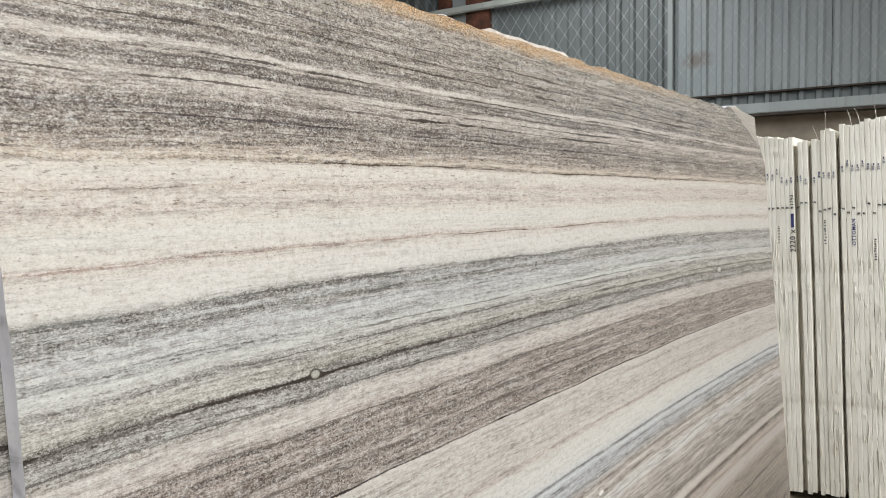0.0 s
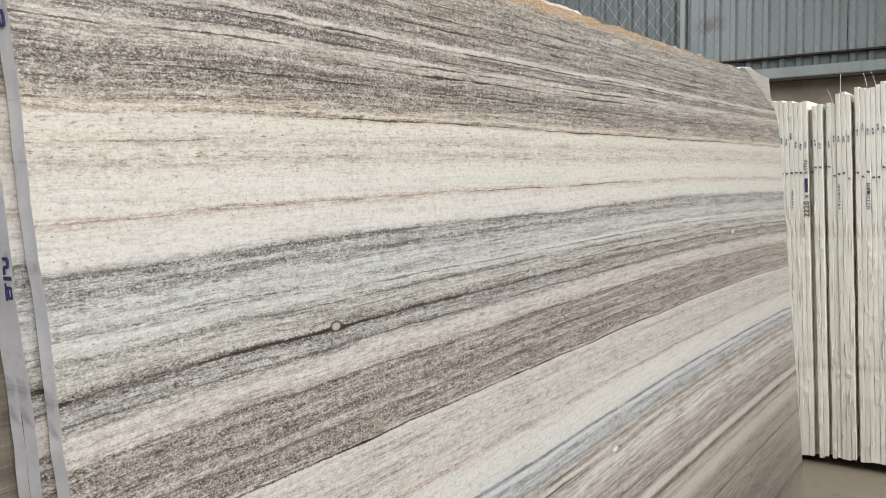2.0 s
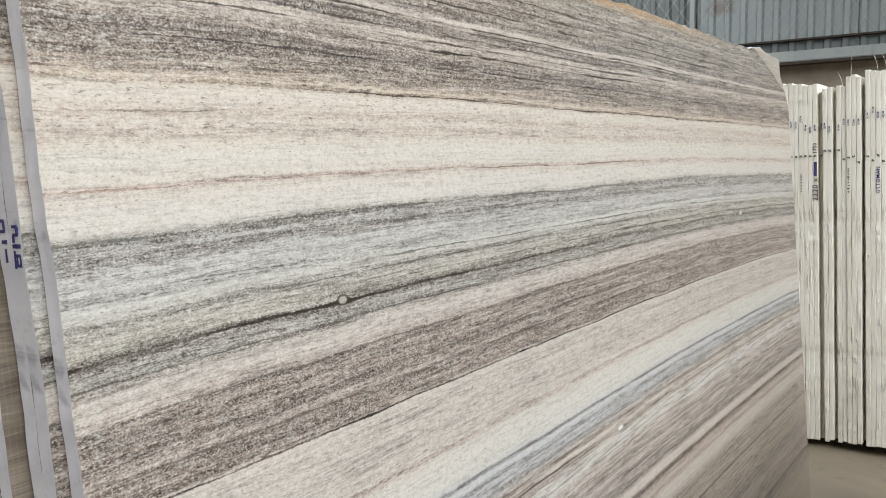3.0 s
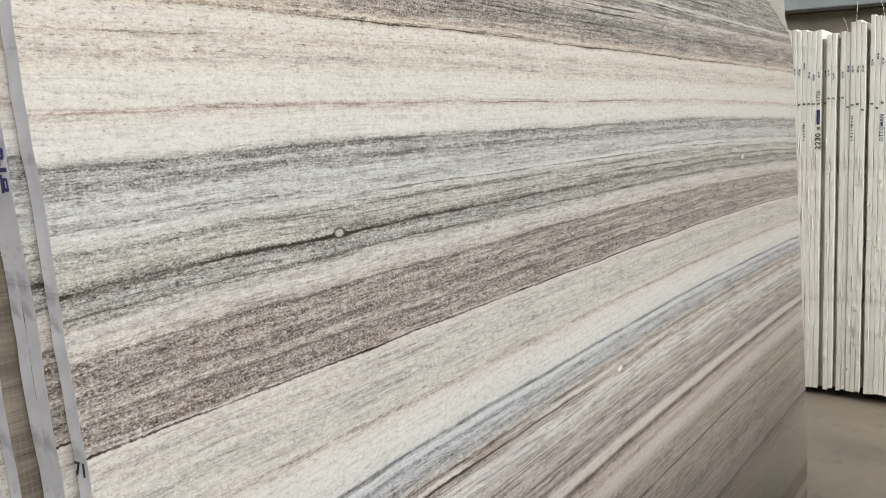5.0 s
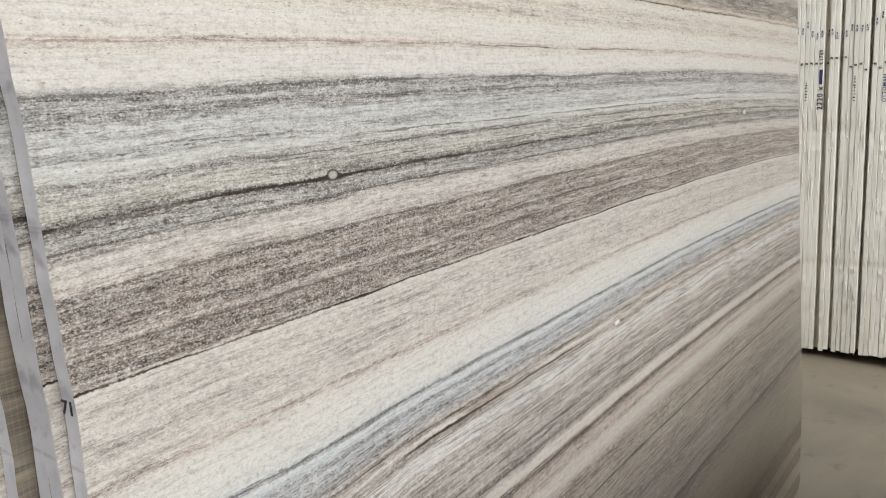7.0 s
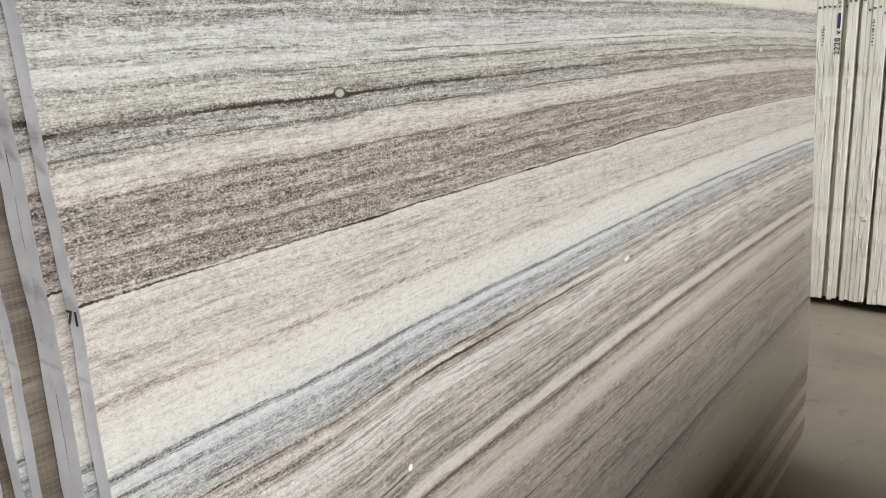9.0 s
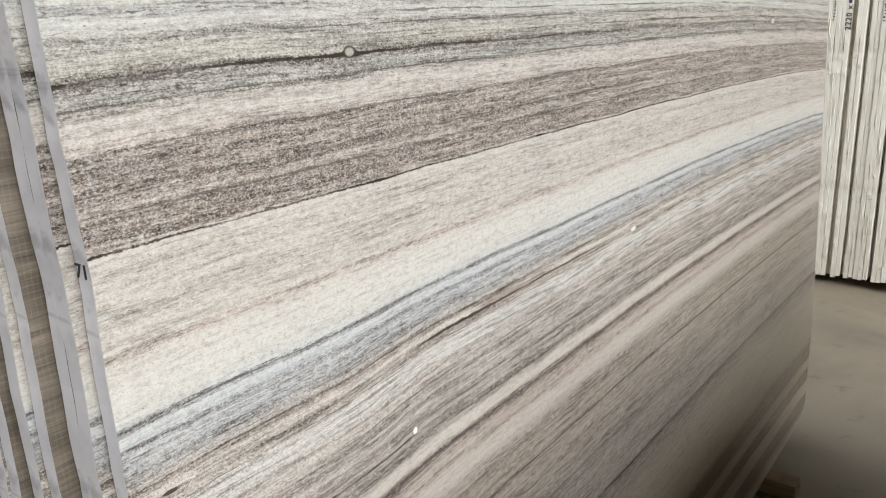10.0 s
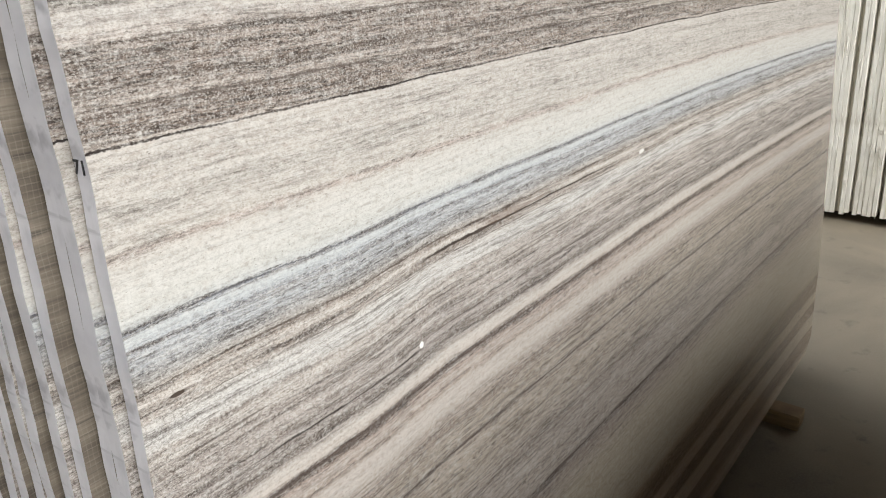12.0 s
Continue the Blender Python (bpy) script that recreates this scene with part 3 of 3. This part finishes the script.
def marble_slab(left, back, thick, face, jag, label, chip=False):
    bm = bmesh.new()
    pts = slab_outline(left, jag)
    if chip:
        at = next(i for i, (x, z) in enumerate(pts) if z > 1.565)
        pts[at:at] = [(left, 1.552), (left + 0.0022, 1.556), (left + 0.0014, 1.562)]
    front = [bm.verts.new((x, 0.0, z)) for x, z in pts]
    rear = [bm.verts.new((x, thick, z)) for x, z in pts]
    f = bm.faces.new(front)
    r = bm.faces.new(rear[::-1])
    n = len(pts)
    for i in range(n):
        bm.faces.new((front[i], rear[i], rear[(i + 1) % n], front[(i + 1) % n])).material_index = 1
    rim = [e for e in f.edges]
    out = bmesh.ops.bevel(bm, geom=rim, offset=0.0012, segments=1, affect="EDGES")
    for q in out["faces"]:
        q.material_index = 1
    bmesh.ops.triangulate(bm, faces=[q for q in bm.faces if len(q.verts) > 4])
    ob = mesh_object("marble_slab", bm, [face, EDGE])
    shift = 0.011 if back > 0 else 0.0
    ob.data.transform(Matrix.Translation((0, 0, -shift)))
    ob.matrix_world = RACK @ pose(0, back, shift)
    return tagged(ob, label, "stone slab", "leaning marble slabs", kind="thing")


def broken_lip(slab, u0, u1, rise):
    """Pale freshly broken lip that stands up from a slab's sawn top."""
    rng = random.Random(8)
    bm = bmesh.new()
    rows = []
    for i in range(25):
        k = i / 24
        high = rise * (min(1.0, 0.25 + k * 5) + 0.05 * math.sin(k * 19)) + rng.uniform(-0.0012, 0.0012)
        high *= 0.62 if k > 0.93 else 1.0
        u = u0 + (u1 - u0) * k
        rows.append([bm.verts.new((u, y, z)) for y, z in
                     ((0.001, 2.095), (0.0015 + rng.uniform(0, 0.002), 2.107 + high), (0.016, 2.106 + high * 0.8), (0.019, 2.095))])
    for a, b in zip(rows, rows[1:]):
        for j in range(4):
            bm.faces.new((a[j], b[j], b[(j + 1) % 4], a[(j + 1) % 4]))
    bm.faces.new(rows[0])
    bm.faces.new(rows[-1][::-1])
    bmesh.ops.translate(bm, verts=bm.verts, vec=(0, 0, -0.011))
    return part("broken_lip", bm, PALE_BREAK, slab, "pale freshly broken stone")


front_slab = marble_slab(0.0055, 0.0, 0.02, MARBLE, 3, "polished grey and cream banded marble slab leaning on timber", )
stack = [
    (-0.0055, 0.0225, MARBLE, 0.015), (-0.0045, 0.0440, NET, 0.0), (-0.0213, 0.068, NET, 0.0), (-0.0280, 0.0900, MARBLE, 0.0),
    (-0.0355, 0.118, NET, 0.0), (-0.0370, 0.1395, MARBLE, 0.0), (-0.0425, 0.162, NET, 0.0), (-0.0445, 0.184, MARBLE, 0.0),
    (-0.0520, 0.207, NET, 0.0), (-0.0560, 0.229, MARBLE, 0.0),
]
for i, (left, back, face, rise) in enumerate(stack):
    behind = marble_slab(left, back, 0.02, face, 10 + i, "banded marble slab with grey sealed edge in a leaning stack")
    if rise:
        broken_lip(behind, 0.77, 1.145, rise)
        second_slab = behind
    if i == 1:
        marked_slab = behind

writing("number_mark", "71", 0.018, pose(0.0049, 0.0105, 1.478, 90, 0, -90), BLACK_INK, front_slab, "black handwritten slab number")


def bearer(x, y0, y1, high, material, label):
    ob = mesh_object("timber_block", box(bmesh.new(), x - 0.042, x + 0.042, y0, y1, 0, high, 0.003), material)
    return tagged(ob, label, "timber block", "timber blocks under the slabs")


for x in (0.45, 2.465):
    bearer(x, -0.105, 0.55, 0.058, TIMBER, "rough sawn timber block under the marble slabs")


# ---- the white stack ----
WHITE_X = 4.96


def white_slab(y, top, set_back, seed):
    """Slab edge coated with run-down white resin; ragged foot, wavy arrises."""
    rng = random.Random(seed)
    bm = bmesh.new()
    rows, n, thick = [], 70, 0.0270
    wave = [rng.uniform(0, 6.28) for _ in range(4)]
    foot = rng.uniform(-0.012, 0.012)
    for i in range(n + 1):
        z = foot + (top - foot) * i / n
        w = 0.0009 * math.sin(z * 7 + wave[0]) + 0.0005 * math.sin(z * 23 + wave[1])
        lump = max(0.0, rng.gauss(0, 0.0022)) + 0.002 * math.sin(z * 4 + wave[2])
        lump *= 0.25 if 1.4 < z < 2.1 else 1.0
        a, b = -thick / 2 + w + rng.uniform(-0.0006, 0.0006), thick / 2 + w + rng.uniform(-0.0006, 0.0006)
        zz = z + (rng.uniform(-0.006, 0.006) if i in (0, n) else 0)
        rows.append([bm.verts.new(c) for c in (
            (2.0, a, zz), (0.003, a, zz), (-lump, a * 0.72, zz), (-lump * rng.uniform(0.3, 1.2), b * 0.72, zz), (0.003, b, zz), (2.0, b, zz))])
    for low, high in zip(rows, rows[1:]):
        for k in range(6):
            bm.faces.new((low[k], low[(k + 1) % 6], high[(k + 1) % 6], high[k]))
    bm.faces.new(rows[0][::-1])
    bm.faces.new(rows[-1])
    # runs and beads of hardened resin
    for _ in range(rng.randint(8, 18)):
        z, yy, tall = rng.uniform(0.05, 1.55), rng.uniform(-0.011, 0.011), rng.choice((0.006, 0.008, 0.012, 0.03, 0.06))
        bmesh.ops.create_icosphere(bm, subdivisions=1, radius=1, matrix=Matrix.LocRotScale((-0.001, yy, z), None, (0.008, 0.0030, tall)))
    ob = mesh_object("coated_slab", bm, WHITE)
    ob.matrix_world = RACK @ pose(WHITE_X + set_back, y, 0)
    return tagged(ob, "stone slab with white resin-coated edge in a packed stack", "stone slab", "white coated slabs", kind="thing")


white = []
y = 0.585
for count, top, set_back in ((10, 2.235, 0.0), (1, 2.16, 0.05), (2, 2.175, 0.0), (1, 2.15, 0.062), (2, 2.175, 0.01), (3, 2.235, 0.0), (1, 2.18, 0.07),
                             (4, 2.255, 0.0), (3, 2.27, 0.0), (3, 2.28, 0.0), (1, 2.2, 0.08), (5, 2.27, 0.0)):
    for k in range(count):
        white.append(white_slab(y, top - 0.004 * k + 0.005 * math.sin(len(white) * 2.3), set_back, 100 + len(white)))
        y -= 0.0272 if set_back < 0.06 else 0.020
for x in (5.3, 6.5):
    bearer(x, -0.6, 0.75, 0.048, DARK_TIMBER_AND_SHADE, "dark timber bearer under the white-edged slabs")


# ---- writing and marks on the slab edges ----
UPWARD = Matrix(((0, 0, -1, 0), (0, 1, 0, 0), (1, 0, 0, 0), (0, 0, 0, 1)))  # letters climb the edge


def nearest_white(y):
    return min(white, key=lambda ob: abs((RACK.inverted() @ ob.matrix_world).translation.y - y))


def mark_bars(name, bars, material, parent, x, label, lean=0.0):
    """Short marker strokes: y, z, width and height of each; lean: how far the side runs back for each metre of height."""
    bm = bmesh.new()
    for y, z, w, h in bars:
        at = x - lean * (z - bars[0][1])
        box(bm, at - 0.0006, at + 0.0012, y - w / 2, y + w / 2, z - h / 2, z + h / 2)
    return part(name, bm, material, parent, label)


def climb(text, size, y, z, material, label):
    slab = nearest_white(y)
    return writing("writing", text, size, Matrix.Translation((-0.0036, 0, z)) @ UPWARD, material, slab, label)


climb("OTTOMAN", 0.0295, -0.012, 1.615, BLUE_INK, "dark blue handwritten word")
climb("2220 x", 0.046, 0.350, 1.570, BLACK_INK, "black handwritten length")
climb("1750", 0.030, 0.350, 1.820, BLACK_INK, "black handwritten width")
mark_bars("blot", [(0, 1.695, 0.017, 0.085)], BLUE_INK, nearest_white(0.350), -0.0034, "blue crossed-out patch")
rng = random.Random(77)
for y, z0, z1 in ((0.422, 1.56, 1.68), (0.153, 1.55, 1.70), (-0.116, 1.45, 1.575)):
    bars, z = [], z0
    while z < z1:
        bars.append((rng.uniform(-0.002, 0.002), z, rng.uniform(0.006, 0.012), rng.uniform(0.005, 0.009)))
        z += rng.uniform(0.013, 0.02)
    mark_bars("small_writing", bars, BLACK_INK, nearest_white(y), -0.0034, "faint unreadable writing")
for i, slab in enumerate(white):
    y = (RACK.inverted() @ slab.matrix_world).translation.y
    z = 1.985 if y > 0.41 else 1.935 if y > 0.2 else 1.965 if y > 0.08 else 2.01
    z += rng.uniform(-0.02, 0.02)
    mark_bars("fraction_mark", [(rng.uniform(-0.002, 0.002), z + 0.013, 0.006, 0.012), (0, z, 0.011, 0.0025),
                                (-0.0025, z - 0.011, 0.0022, 0.012), (0.0025, z - 0.011, 0.0022, 0.012)], BLUE_INK, slab, -0.0034, "small blue hand mark")
    z = 1.775 if y > 0.3 else 1.80 if y > 0.2 else 1.74 + rng.uniform(-0.02, 0.04)
    mark_bars("number_mark", [(-0.004, z, 0.004, 0.012), (0.003, z + rng.uniform(-0.003, 0.003), 0.006, 0.010)], BLACK_INK, slab, -0.0034, "small black hand mark")
mark_bars("blue_mark", [(0.010, 1.9552, 0.007, 0.0028), (0.0065, 1.950, 0.0025, 0.0085), (0.0135, 1.950, 0.0025, 0.0085), (0.010, 1.9448, 0.007, 0.0028)],
          BLUE_INK, front_slab, -0.0123, "blue hand-drawn loop", 0.036)
mark_bars("blue_mark", [(0.009, 1.7460, 0.007, 0.0026), (0.0055, 1.7425, 0.0024, 0.007), (0.009, 1.7390, 0.007, 0.0026), (0.0125, 1.7355, 0.0024, 0.006),
                        (0.0085, 1.7295, 0.012, 0.0034), (0.0130, 1.7180, 0.0030, 0.0150), (0.0075, 1.7215, 0.007, 0.0026), (0.0045, 1.7175, 0.0024, 0.009),
                        (0.0095, 1.7175, 0.0024, 0.009), (0.0070, 1.7130, 0.007, 0.0026)], BLUE_INK, second_slab, -0.0166, "blue unreadable hand marks", 0.036)
mark_bars("blue_mark", [(0.010, 1.7510, 0.008, 0.0026), (0.0065, 1.7465, 0.0024, 0.008), (0.010, 1.7420, 0.008, 0.0026), (0.0085, 1.7330, 0.008, 0.003),
                        (0.0080, 1.7210, 0.0028, 0.012)], BLUE_INK, marked_slab, -0.0157, "blue unreadable hand marks", 0.036)


# ---- wires on the white stack ----
def loose_wire(y, z0, tip_y, z1):
    """A bent end of net fibre standing up from a slab."""
    curve = bpy.data.curves.new("loose_wire", "CURVE")
    curve.dimensions, curve.bevel_depth, curve.bevel_resolution = "3D", 0.0011, 1
    line = curve.splines.new("POLY")
    line.points.add(5)
    for i, pt in enumerate(line.points):
        k = i / 5
        pt.co = (0.012 + 0.006 * math.sin(k * 3), (tip_y - y) * k * k, (z1 - z0) * k, 1)
    curve.materials.append(WHITE)
    ob = new("loose_wire", curve)
    ob.matrix_world = RACK @ pose(WHITE_X, y, z0)
    return tagged(ob, "pale loose fibre standing up from a slab top", "wire", "loose fibres")


for y, z0, tip, z1 in ((0.145, 2.20, 0.142, 2.347), (0.001, 2.21, 0.023, 2.34), (-0.044, 2.22, -0.016, 2.346), (0.187, 2.15, 0.216, 2.264), (-0.13, 2.22, -0.12, 2.35)):
    loose_wire(y, z0, tip, z1)
